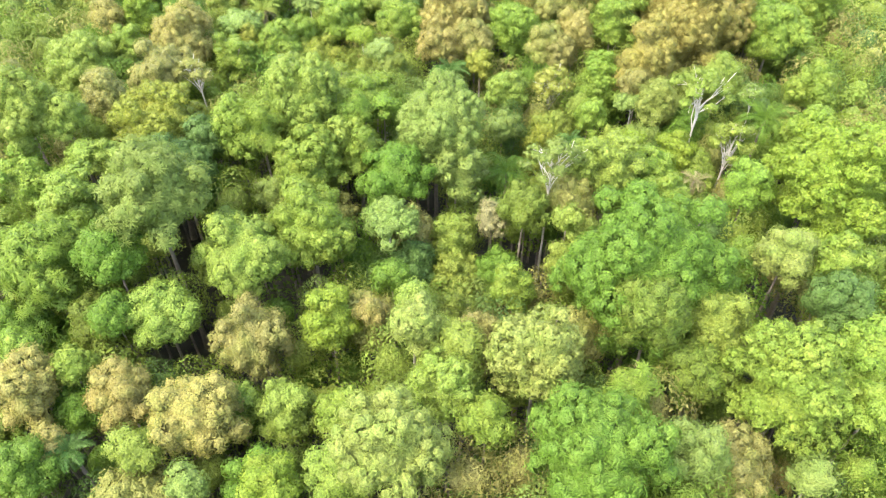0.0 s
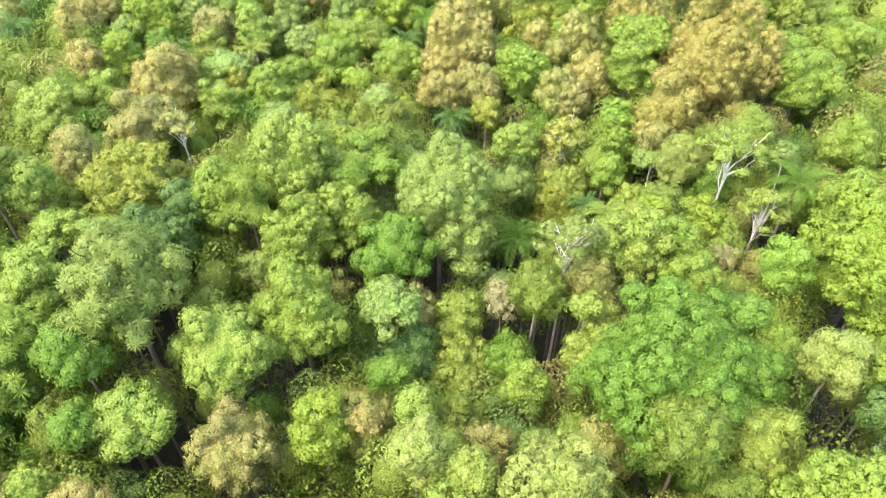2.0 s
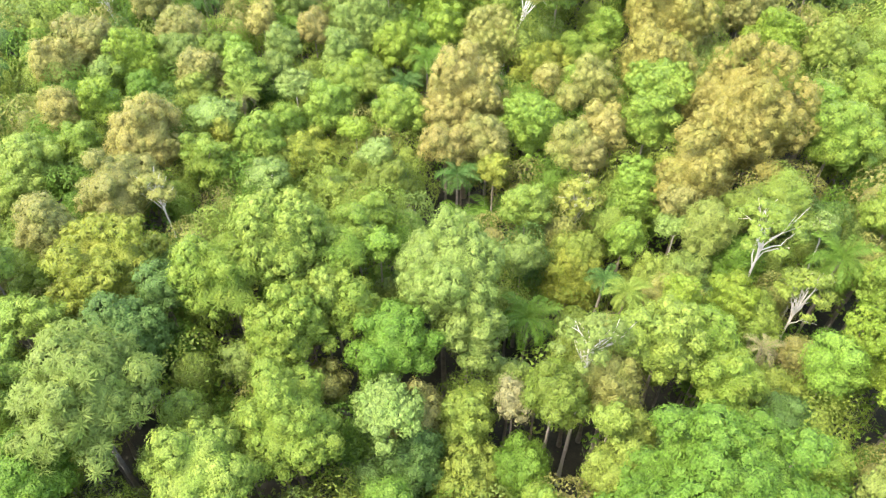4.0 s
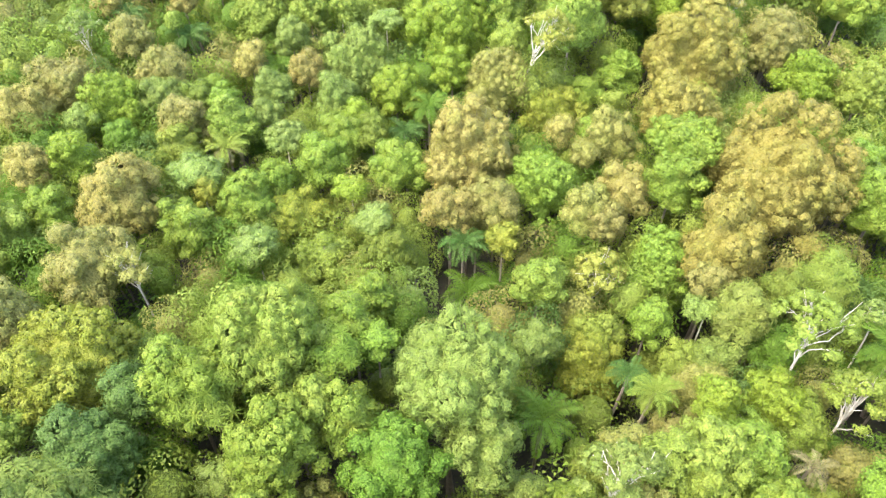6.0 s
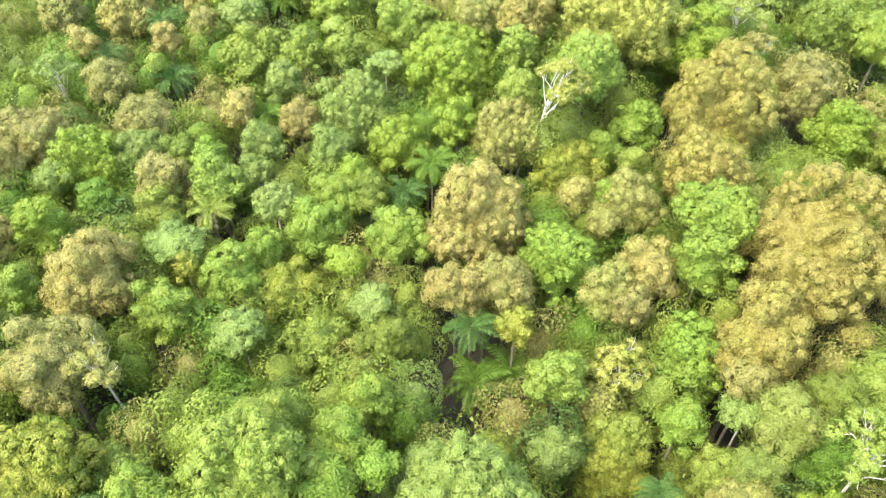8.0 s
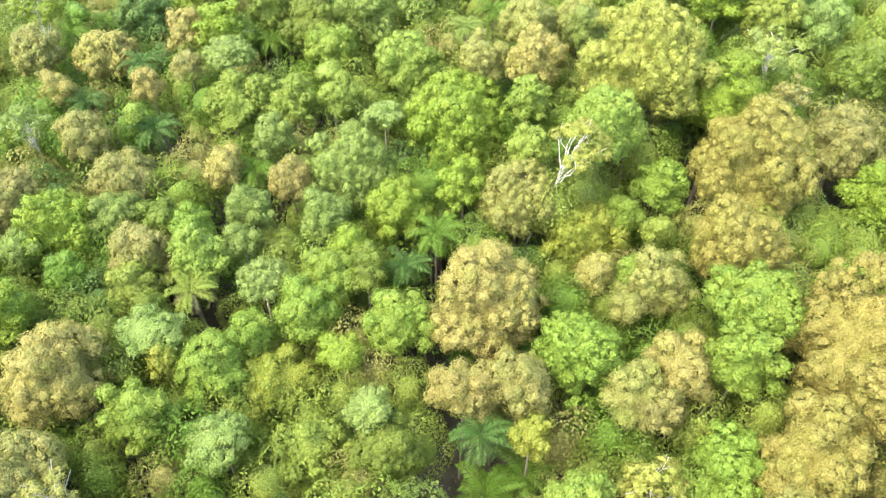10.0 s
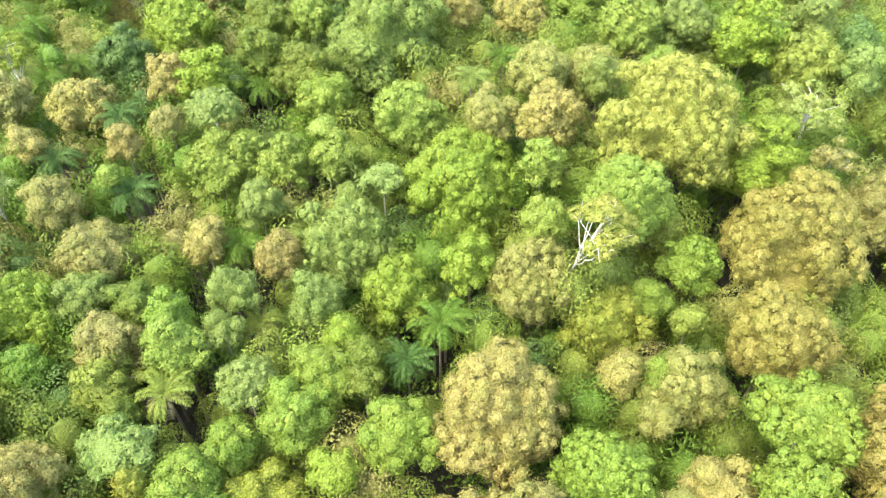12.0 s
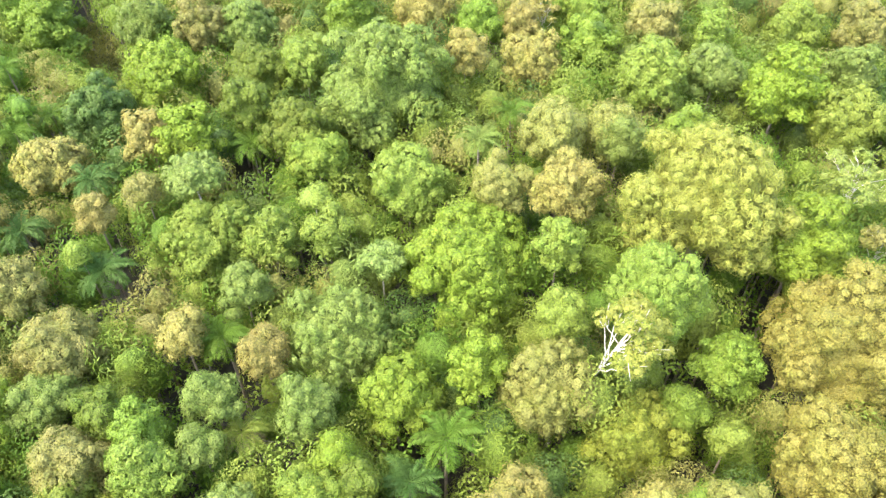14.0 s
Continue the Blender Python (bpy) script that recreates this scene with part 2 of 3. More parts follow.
def crown_shape(kind, r, rng, density=1.0, leaf=1.0, finer=2, rise=1.0, coarse=1.0):
    """A crown of lobes, each lobe of rounded boughs, each bough covered in leaves."""
    tall, low, _, _, _, bough, length, width, droop, stand = FORMS[kind]
    middle, size, flat = lobes(kind, r, rng, rise)
    length, width, bough = length * leaf, width * leaf, bough * coarse
    squash = np.array([1, 1, flat])
    s = Shape()
    # the packed inside of the crown lies behind the boughs
    if kind != "open":
        way, faces = BALLS[finer if r > 4.4 else min(finer, 1)]
        along = way @ middle.T
        disc = along * along - ((middle ** 2).sum(1) - (size * 0.76) ** 2)[None]
        out = np.where(disc > 0, along + np.sqrt(np.maximum(disc, 0)), 0).max(1)
        inner = r / np.sqrt(way[:, 0] ** 2 + way[:, 1] ** 2 + (way[:, 2] / (tall * rise)) ** 2)
        core = np.clip(out, {"umb": 0.4, "tuft": 0.5}.get(kind, 0.58) * inner, 0.78 * inner)
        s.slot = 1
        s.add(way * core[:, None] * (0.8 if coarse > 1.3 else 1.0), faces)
        s.slot = 0
        core_way = way
    # boughs stand out of each lobe
    owner, way = spiral(1.3 * 4 * size ** 2 / bough ** 2 + 3, rng)
    outward = unit(middle + np.array([0, 0, 0.35 * r]))
    place = middle[owner] + way * squash * (size[owner] * rng.uniform(0.72, 1.14, len(owner)))[:, None] - way * 0.5 * bough
    keep = ((way * outward[owner]).sum(1) > -0.35) & ~buried(place, middle, size * 0.74, flat, owner)
    if kind == "open":
        keep &= rng.random(len(keep)) < 0.66
    branch, lead = place[keep], way[keep]
    if kind != "open":
        # boughs in the hollows between the lobes
        _, way = spiral(np.array([6.0 * r * r / bough ** 2 + 4]), rng)
        deep = way * (core[(way @ core_way.T).argmax(1)] * rng.uniform(0.94, 1.06, len(way)) - 0.3 * bough)[:, None]
        bare = ~buried(deep, middle, size * 0.88, flat) & (way[:, 2] > low * 0.7)
        branch, lead = np.concatenate((branch, deep[bare])), np.concatenate((lead, way[bare]))
    b_size = bough * rng.uniform(0.6, 1.2, len(branch))
    b_flat = min(1.0, flat + 0.08)
    # each bough: a bumpy mass of leaves
    pts, faces = DOME
    n, many = len(branch), len(pts)
    aim = unit(lead + np.array([0, 0, 0.35]))
    side = unit(np.cross(aim, unit(rng.normal(size=(n, 3)))))
    up = np.cross(aim, side)
    local = pts[None] * (b_size[:, None] * rng.uniform(0.48, 0.74, (n, many)))[..., None]
    mass = (local[..., :1] * side[:, None] + local[..., 1:2] * up[:, None] + local[..., 2:] * aim[:, None]) * np.array([1, 1, b_flat])
    mass[..., 2] -= droop * 0.25 * (1 - pts[:, 2])[None] * b_size[:, None]
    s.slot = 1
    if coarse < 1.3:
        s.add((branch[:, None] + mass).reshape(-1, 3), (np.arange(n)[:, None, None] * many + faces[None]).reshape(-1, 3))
    s.slot = 0
    # leaves stand on the boughs
    owner, way = spiral(density * 4.4 * b_size ** 2 / (length * width) * 1.12 + 4, rng)
    ends = branch[owner] + way * np.array([1, 1, b_flat]) * (b_size[owner] * (0.80 + stand * 0.95 * rng.random(len(owner))))[:, None]
    ends[:, 2] -= droop * 0.45 * rng.random(len(ends)) * b_size[owner]
    d = unit(way + lead[owner] * 0.4)
    keep = ((way * lead[owner]).sum(1) > -0.3) & ~buried(ends, branch, b_size * 0.80, b_flat, owner) & ((ends[:, 2] > -0.3 * r) | (rng.random(len(ends)) < 0.35))
    ends, d = ends[keep], d[keep]
    n = len(ends)
    normal = unit(d + rng.normal(size=(n, 3)) * 0.27 + np.array([0, 0, 0.12]))
    tip = unit(rng.normal(size=(n, 3)) + d * 0.5 - np.array([0, 0, droop]))
    scale = rng.uniform(0.65, 1.35, n)
    s.small_leaves(ends, normal, tip, length * scale, width * scale)
    if kind == "rosette":
        pick = np.flatnonzero(ends[:, 2] > -0.1 * r)[::34]
        many = len(pick)
        axis = unit(d[pick] * 0.8 + rng.normal(size=(many, 3)) * 0.2 + np.array([0, 0, 0.5]))
        heart = ends[pick] + axis * 0.2
        side = unit(np.cross(axis, np.array([0.2, 0.9, 0.1])))
        up = np.cross(axis, side)
        for k in range(15):
            a = k * 2 * math.pi / 15 + rng.uniform(-0.2, 0.2, many)
            lift = rng.uniform(-0.4, 0.3, many)[:, None]
            tip = unit(np.cos(a)[:, None] * side + np.sin(a)[:, None] * up + axis * lift)
            long = rng.uniform(0.65, 1.05, many)
            s.leaves(heart + tip * long[:, None] * 0.5, unit(axis + rng.normal(size=(many, 3)) * 0.15), tip, long, 0.11)
    return s, branch if kind == "open" else middle, size


def trunk_shape(kind, r, height, middle, rng, lean):
    """A tapered trunk from the ground, and the limbs that reach from it into the crown, whose middle lies at that height."""
    s = Shape()
    thick = 0.09 + 0.032 * r if kind in ("open", "umb") else 0.10 + 0.045 * r
    top = height + (0.35 if kind == "open" else 0.1) * r
    sway = rng.uniform(-0.6, 0.6, 2) * (2 if kind == "open" else 1)
    k = np.linspace(0, 1, 7)
    path = np.stack((sway[0] * np.sin(k * 3.1) * 0.5 - lean * (1 - k), sway[1] * np.sin(k * 3.1) * 0.5, -0.3 + k * (top + 0.3)), 1)
    s.tube(path, thick * (1.0 - 0.62 * k) * (1 + 0.5 * np.exp(-k * 14)), 7)
    wide = kind in ("open", "umb")
    picks = rng.choice(len(middle), min(14 if wide else 7, len(middle)), replace=False)
    limbs = []
    for i in picks:
        limb = Shape() if kind == "open" else s
        z = height - (rng.uniform(0.0, 1.3) if kind == "open" else rng.uniform(0.15, 0.75)) * r
        start = np.array([np.interp(z, path[:, 2], path[:, 0]), np.interp(z, path[:, 2], path[:, 1]), z])
        end = middle[i] * 0.95 + np.array([0, 0, height])
        q = np.linspace(0, 1, 6)[:, None]
        bend = np.array([0, 0, 0.18 * r]) * q * (1 - q) * 2 + rng.normal(0, 0.3 * r if wide else 0.1 * r, 3) * q * (1 - q) + rng.normal(0, 0.025 * r, (6, 3)) * (q > 0)
        way = start * (1 - q) + end * q + bend
        limb.tube(way, np.linspace(thick * (0.34 if wide else 0.42), 0.025, 6), 5)
        if kind == "open":
            for turn in range(2):
                fork = way[3 + turn]
                limb.tube(fork + np.linspace(0, 1, 4)[:, None] * (unit(way[5] - way[3]) + rng.normal(0, 0.45, 3)) * 0.3 * r, np.linspace(thick * 0.2, 0.02, 4), 4)
            limbs.append(limb)
    return s, limbs


GROWN = []


def tree(kind, hue, x, y, z, r, density=1.0, lean=0.0):
    """A tree whose crown's middle lies at (x, y, z), with radius r."""
    rng = np.random.default_rng(int(abs(x) * 31 + y * 17 + r * 100))
    g = ground_height(x, y)
    ob = new({"umb": "umbrella_tree", "vine": "vine_covered_tree", "open": "thin_crowned_tree"}.get(kind, "broadleaf_tree"))
    ob.matrix_basis = pose(x, y, g)
    crown, middle, size = crown_shape(kind, 0.97 * r, rng, density, 1.0 if y < 125 else 1.2 if y < 150 else 1.6, rise=1.0 if kind in ("open", "umb") else rng.uniform(0.92, 1.1) + 0.25 * max(0, 1 - r / 5))
    for p in crown.points:
        p[:, 2] += z - g
    trunk, limbs = trunk_shape(kind, r, z - g, middle, rng, lean)
    bark = PALE_BARK if kind in ("open", "umb") else BARK
    part("trunk", trunk, bark, ob, "pale slender trunk" if kind in ("open", "umb") else "")
    for limb in limbs:
        part("branch", limb, bark, ob, "bare pale branch")
    part("crown", crown, (LEAF[hue], SHADED_MASS[hue]), ob)
    tagged(ob, ("large " if r > 5.2 else "small " if r < 2.5 else "") + HUES[hue][2] + " " + WORDS[kind], "tree", "trees of the forest canopy")
    GROWN.append((x, y, z, r * {"open": 0.45, "umb": 0.95}.get(kind, 1.0)))
    return ob


def frond_shape(length, droop, rng):
    """One feather-shaped palm frond that leaves the trunk along +x."""
    s = Shape()
    q = np.linspace(0, 1, 9)
    bend = 0.8 - droop * q ** 1.3
    step = length / 8
    path = np.zeros((9, 3))
    for k in range(1, 9):
        path[k] = path[k - 1] + step * np.array([math.cos(bend[k]), 0, math.sin(bend[k])])
    s.tube(path, 0.05 * (1 - 0.85 * q), 4)
    f = np.linspace(0.10, 1.0, 42)
    at = np.stack([np.interp(f, q, path[:, i]) for i in range(3)], 1)
    ahead = unit(np.stack([np.interp(f, q, np.gradient(path[:, i])) for i in range(3)], 1))
    for turn in (-1, 1):
        way = unit(ahead * 0.55 + np.array([0, turn, 0]) + np.array([0, 0, -0.55]) + rng.normal(0, 0.08, (42, 3)))
        long = length * 0.17 * np.sin(np.clip(0.25 + f * 2.6, 0, 3.0)) + 0.18
        normal = unit(np.cross(way, ahead) * turn + rng.normal(0, 0.15, (42, 3)))
        s.leaves(at + way * long[:, None] * 0.5, normal, way, long, 0.065, 0.0)
    return s


PALM_RNG = np.random.default_rng(5)
FRONDS = {hue: [frond_shape(3.0, d, PALM_RNG).mesh("frond", LEAF[{"yellow": "olive"}.get(hue, hue)]) for d in (1.9, 2.4, 2.9)] for hue in ("palm", "deep", "yellow", "dry", "sage", "fresh", "rust")}


def palm(hue, x, y, z, reach, fronds=15, old="palm", lean=0.0):
    """A palm whose heart lies at (x, y, z); its fronds reach that far."""
    g = ground_height(x, y)
    rng = np.random.default_rng(int(x * 10 + y * 3 + 900))
    ob = new("palm_tree")
    ob.matrix_basis = pose(x, y, g)
    s = Shape()
    k = np.linspace(0, 1, 8)
    s.tube(np.stack((-lean * (1 - k) ** 2, 0.3 * np.sin(k * 3), -0.3 + k * (z - g + 0.3)), 1), 0.20 - 0.07 * k, 8)
    part("trunk", s, BARK, ob)
    for i in range(fronds):
        rank = i / fronds
        f = part("frond", FRONDS[old if rank > (0.6 if old == "dry" else 0.85) else hue][int(rng.integers(0, 2)) if rank < 0.6 else 2], None, ob)
        m = Matrix.Translation((0, 0, z - g)) @ pose(0, 0, 0, rng.uniform(-8, 8), -26 + 50 * rank + rng.uniform(-6, 6), i * 137.5 + rng.uniform(-10, 10)) @ Matrix.Diagonal((reach / 2.5, reach / 2.5, reach / 2.5, 1))
        f.matrix_basis = m
    words = {"dry": "small pale dried-out palm with few fronds", "yellow": "yellowing palm with drooping dry lower fronds", "rust": "small palm with withered orange-brown fronds"}
    tagged(ob, words.get(hue, HUES[hue][2] + " feather palm standing among broadleaf trees"), "palm tree", "palms among the trees")
    GROWN.append((x, y, z - 1, reach * 1.6))
    return ob


# dark hollows in the canopy: middle and radius
HOLLOWS = ((-8.4, 40.5, 2.8), (4.3, 33.0, 2.6), (28.0, 29.3, 3.2), (-21.9, 46.1, 2.2), (-42.5, 49.9, 2.5), (-42.0, 56.0, 1.4),
           (-14.4, 67.5, 2.2), (-24.5, 70.7, 2.8), (-23.2, 121.0, 2.4), (-7.1, 155.7, 2.6), (1.4, 161.7, 2.4), (23.6, 147.3, 2.6), (33.9, 125.6, 2.4), (35.1, 95.0, 2.6))


def in_hollow(x, y):
    return any((x - a) ** 2 + (y - b) ** 2 < (c + 0.6) ** 2 for a, b, c in HOLLOWS)


def open_spot(x, y):
    """The small grassy clearing, and the dark hollow with palms."""
    return ((x + 55.7 + 0.47 * (y - 200)) / 5) ** 2 + ((y - 194) / 19) ** 2 < 1 or ((x - 4) / 4) ** 2 + ((y - 89) / 7) ** 2 < 1


# ---- ground ----
s = Shape()
gx = np.concatenate((np.linspace(-2500, -160, 8), np.linspace(-150, 150, 61), np.linspace(160, 2500, 8)))
gy = np.concatenate((np.linspace(-2500, -90, 8), np.linspace(-80, 300, 77), np.linspace(310, 2500, 8)))
pts = [(x, y, ground_height(x, y)) for y in gy for x in gx]
n = len(gx)
s.add(pts, [(j * n + i, j * n + i + 1, (j + 1) * n + i + 1, (j + 1) * n + i) for j in range(len(gy) - 1) for i in range(n - 1)])
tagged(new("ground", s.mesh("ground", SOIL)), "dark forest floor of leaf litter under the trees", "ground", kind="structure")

# ---- palms ----
palm("palm", -44.8, 142.8, 14.0, 3.3)
palm("palm", -34.1, 136.4, 13.8, 3.6)
palm("deep", -19.7, 126.8, 14.2, 3.3)
palm("sage", 7.1, 148.5, 20.6, 2.7)
palm("deep", 11.8, 156.3, 18.6, 2.9)
palm("deep", -20.7, 156.3, 14.7, 3.4)
palm("deep", 1.7, 113.9, 15.8, 3.3)
palm("palm", -1.6, 110.8, 14.2, 2.9)
palm("palm", -38.1, 149.0, 15.8, 3.1)
palm("deep", -52.5, 161.9, 13.3, 3.3)
palm("yellow", -16.8, 116.9, 12.7, 2.9, old="dry")
palm("yellow", -23.8, 107.6, 14.8, 3.0, old="dry")
palm("palm", 4.7, 89.9, 14.9, 3.1)
palm("deep", 5.1, 86.5, 10.3, 3.6)
palm("deep", 8.7, 88.3, 9.7, 3.4)
palm("deep", 10.6, 68.2, 14.2, 3.6)
palm("fresh", 20.2, 68.6, 17.3, 2.5, lean=3.0)
palm("palm", 18.7, 71.3, 16.3, 2.1, lean=1.5)
palm("deep", 41.1, 69.6, 20.1, 3.6)
palm("palm", -28.8, 30.2, 18.8, 2.0)
palm("rust", 29.6, 28.1, 14.0, 2.1, old="rust")
palm("palm", -60.2, 114.4, 15.4, 3.4)
palm("deep", -62.6, 175.5, 12.0, 3.4)
palm("dry", 30.1, 60.0, 19.4, 2.0, fronds=8, old="dry")
palm("deep", -59.8, 178.5, 12.5, 3.0)
palm("deep", -49.4, 166.7, 12.5, 3.0)


# ---- trees of the upper canopy ----
tree("clump", "tan", -19.1, 33.1, 18.3, 3.8)
tree("clump", "tan", -26.3, 35.8, 17.7, 2.9)
tree("clump", "tan", -34.5, 36.4, 18.1, 3.2)
tree("clump", "tan", -30.7, 31.1, 18.4, 1.5)
tree("clump", "olive", -23.3, 29.8, 18.8, 1.9)
tree("clump", "brown", -15.8, 41.7, 17.2, 3.7)
tree("dome", "fresh", -24.3, 44.1, 18.4, 3.5)
tree("rosette", "green", -36.3, 49.9, 19.2, 4.8)
tree("dome", "fresh", -17.0, 49.4, 20.5, 4.4)
tree("dome", "green", -11.3, 54.0, 19.5, 4.7)
tree("tuft", "pale", 8.8, 33.4, 24.8, 3.8)
tree("dome", "deep", 20.1, 43.4, 22.8, 8.0)
tree("feather", "moss", 18.7, 37.3, 25.1, 3.5)
tree("dome", "moss", 22.4, 33.7, 21.2, 3.1)
tree("tuft", "green", 28.7, 30.8, 23.4, 5.0)
tree("tuft", "green", 35.3, 32.4, 23.9, 3.4)
tree("feather", "deep", 11.6, 23.8, 27.0, 4.6)
tree("feather", "pale", -2.7, 26.8, 24.2, 3.9)
tree("tuft", "lime", -8.4, 42.4, 18.6, 2.9)
tree("feather", "pale", -0.7, 37.0, 25.1, 2.2)
tree("dome", "fresh", -12.1, 34.4, 16.2, 2.8)
tree("tuft", "fresh", 1.7, 32.4, 22.0, 3.2)
tree("dome", "olive", 3.1, 34.8, 24.8, 1.9)
tree("dome", "green", -7.0, 33.5, 17.4, 2.3)
tree("tuft", "olive", 3.2, 51.3, 12.3, 3.6)
tree("tuft", "fresh", 3.4, 56.3, 14.3, 2.8)
tree("umb", "silver", -3.2, 55.0, 19.2, 3.3)
tree("dome", "deep", -2.6, 61.6, 19.6, 4.1)
tree("tuft", "green", 8.6, 46.0, 18.4, 2.3)
tree("rosette", "sage", -25.9, 53.7, 24.3, 5.2)
tree("tuft", "fresh", -36.9, 59.1, 19.0, 3.7)
tree("tuft", "green", -43.5, 63.1, 18.1, 3.9)
tree("dome", "fresh", -44.0, 69.3, 23.5, 4.5)
tree("tuft", "yellow", -31.1, 72.2, 18.4, 5.8)
tree("dome", "fresh", -46.1, 90.7, 15.6, 4.9)
tree("vine", "fresh", -12.4, 71.1, 24.0, 4.3)
tree("vine", "green", -20.1, 69.4, 20.8, 3.6)
tree("feather", "sage", 2.3, 68.2, 21.3, 5.4)
tree("tuft", "green", -6.5, 65.6, 19.8, 3.0)
tree("tuft", "green", -11.3, 63.1, 20.3, 3.6)
tree("open", "grey", 13.5, 57.4, 23.9, 3.4)
tree("open", "fresh", 33.0, 70.5, 22.8, 3.8)
tree("tuft", "lime", 42.6, 55.3, 21.7, 7.2)
tree("dome", "pale", 32.3, 43.2, 24.8, 2.6)
tree("tuft", "olive", 20.3, 59.2, 21.7, 3.4)
tree("feather", "moss", 10.8, 54.9, 20.5, 2.5)
tree("vine", "dry", 7.6, 56.7, 17.7, 1.6)
tree("tuft", "sage", 4.3, 63.3, 18.8, 3.3)
tree("dome", "olive", 17.4, 78.5, 11.4, 3.2)
tree("dome", "deep", -29.2, 48.8, 21.8, 3.1)
tree("dome", "green", -36.2, 40.1, 19.0, 2.2)
tree("dome", "deep", -28.3, 43.0, 19.7, 2.0)
tree("tuft", "green", -30.7, 38.1, 18.9, 1.9)
tree("clump", "rust", -4.6, 42.4, 20.1, 1.5)
tree("dome", "deep", -3.1, 47.4, 19.0, 1.8)
tree("rosette", "green", 16.0, 30.7, 24.0, 1.9)
tree("dome", "blue", 35.1, 38.2, 24.0, 2.8)
tree("tuft", "green", 36.6, 42.3, 24.5, 2.4)
tree("feather", "olive", 25.0, 37.7, 22.9, 2.8)
tree("feather", "grey", 19.2, 25.1, 24.3, 2.3)
tree("feather", "grey", 27.3, 23.2, 23.7, 1.5)
tree("dome", "lime", -11.9, 25.9, 19.9, 2.4)
tree("dome", "deep", -32.0, 28.8, 18.5, 2.6)
tree("dome", "grey", -18.5, 26.4, 19.5, 1.6)
tree("dome", "green", 4.5, 28.8, 23.6, 2.0)
tree("tuft", "green", 33.8, 28.1, 24.4, 2.4)
tree("clump", "tan", 6.5, 102.9, 16.6, 6.1)
tree("clump", "rust", 3.5, 93.6, 16.1, 3.0)
tree("clump", "brown", 8.4, 93.3, 17.0, 2.8)
tree("tuft", "emerald", 14.2, 96.4, 16.3, 4.2)
tree("clump", "ochre", 38.5, 92.3, 19.0, 8.1)
tree("clump", "ochre", 30.8, 84.5, 18.5, 4.6)
tree("clump", "brown", 28.9, 80.9, 17.6, 2.5)
tree("tuft", "emerald", 25.3, 85.1, 14.4, 3.6)
tree("open", "cream", 18.3, 83.5, 15.4, 3.4)
tree("umb", "green", 30.5, 98.8, 20.7, 4.5)
tree("tuft", "green", 27.9, 93.4, 18.9, 3.3)
tree("clump", "khaki", 23.0, 104.8, 16.2, 3.7)
tree("clump", "tan", 22.7, 94.0, 17.6, 3.1)
tree("clump", "khaki", 18.6, 92.2, 16.7, 2.8)
tree("tuft", "fresh", 12.0, 82.9, 15.8, 2.8)
tree("tuft", "yellow", 8.8, 88.5, 16.2, 2.0)
tree("dome", "yellow", -14.7, 98.3, 10.8, 4.1)
tree("umb", "lime", -8.0, 99.0, 15.0, 2.5)
tree("umb", "silver", -4.8, 91.2, 17.4, 2.4)
tree("tuft", "olive", -10.3, 90.8, 10.1, 3.8)
tree("dome", "green", -2.4, 101.8, 15.4, 3.5)
tree("clump", "moss", -3.3, 88.4, 15.0, 3.0)
tree("clump", "tan", -33.5, 96.6, 15.8, 4.8)
tree("clump", "brown", -33.3, 85.0, 17.3, 4.8)
tree("clump", "brown", -38.0, 77.1, 19.4, 3.1)
tree("open", "khaki", -28.6, 83.4, 19.1, 2.6)
tree("tuft", "green", -25.4, 92.5, 15.5, 3.2)
tree("tuft", "green", -40.6, 94.7, 16.8, 2.5)
tree("umb", "silver", -18.0, 89.8, 15.4, 3.1)
tree("umb", "silver", -16.2, 107.6, 16.2, 2.9)
tree("umb", "silver", -26.0, 101.1, 16.2, 3.3)
tree("vine", "yellow", -24.3, 98.5, 15.5, 1.6)
tree("vine", "lime", -40.3, 118.7, 12.2, 4.9)
tree("clump", "brown", -35.0, 125.9, 13.5, 4.5)
tree("clump", "tan", -23.1, 126.2, 15.4, 2.3)
tree("clump", "rust", -15.2, 123.7, 15.2, 2.6)
tree("clump", "brown", -48.7, 122.5, 13.7, 4.6)
tree("clump", "tan", -50.9, 115.8, 14.7, 3.3)
tree("feather", "sage", -8.3, 126.4, 13.6, 5.2)
tree("dome", "lime", 5.0, 133.3, 15.1, 7.1)
tree("clump", "khaki", 11.1, 118.1, 15.4, 4.3)
tree("dome", "lime", -2.5, 119.2, 14.0, 3.7)
tree("clump", "grey", -10.6, 117.8, 14.8, 2.9)
tree("dome", "lime", -7.7, 112.9, 15.2, 2.1)
tree("clump", "grey", -19.6, 114.4, 14.7, 2.1)
tree("tuft", "emerald", -25.1, 115.9, 14.8, 2.6)
tree("clump", "brown", -30.1, 113.3, 14.0, 3.6)
tree("tuft", "lime", -41.3, 104.4, 15.6, 3.3)
tree("clump", "tan", -45.9, 102.6, 16.4, 2.6)
tree("dome", "green", -11.8, 105.3, 13.8, 3.8)
tree("dome", "green", -20.3, 98.2, 13.2, 3.9)
tree("clump", "ochre", 36.9, 119.9, 18.0, 6.9)
tree("clump", "ochre", 33.1, 109.6, 16.6, 4.9)
tree("tuft", "lime", 53.4, 117.9, 13.9, 4.6)
tree("clump", "olive", 59.6, 114.4, 15.2, 3.7)
tree("clump", "brown", 51.1, 125.4, 16.7, 4.7)
tree("dome", "green", 49.5, 90.0, 19.0, 4.8)
tree("tuft", "emerald", 48.9, 95.4, 19.8, 2.5)
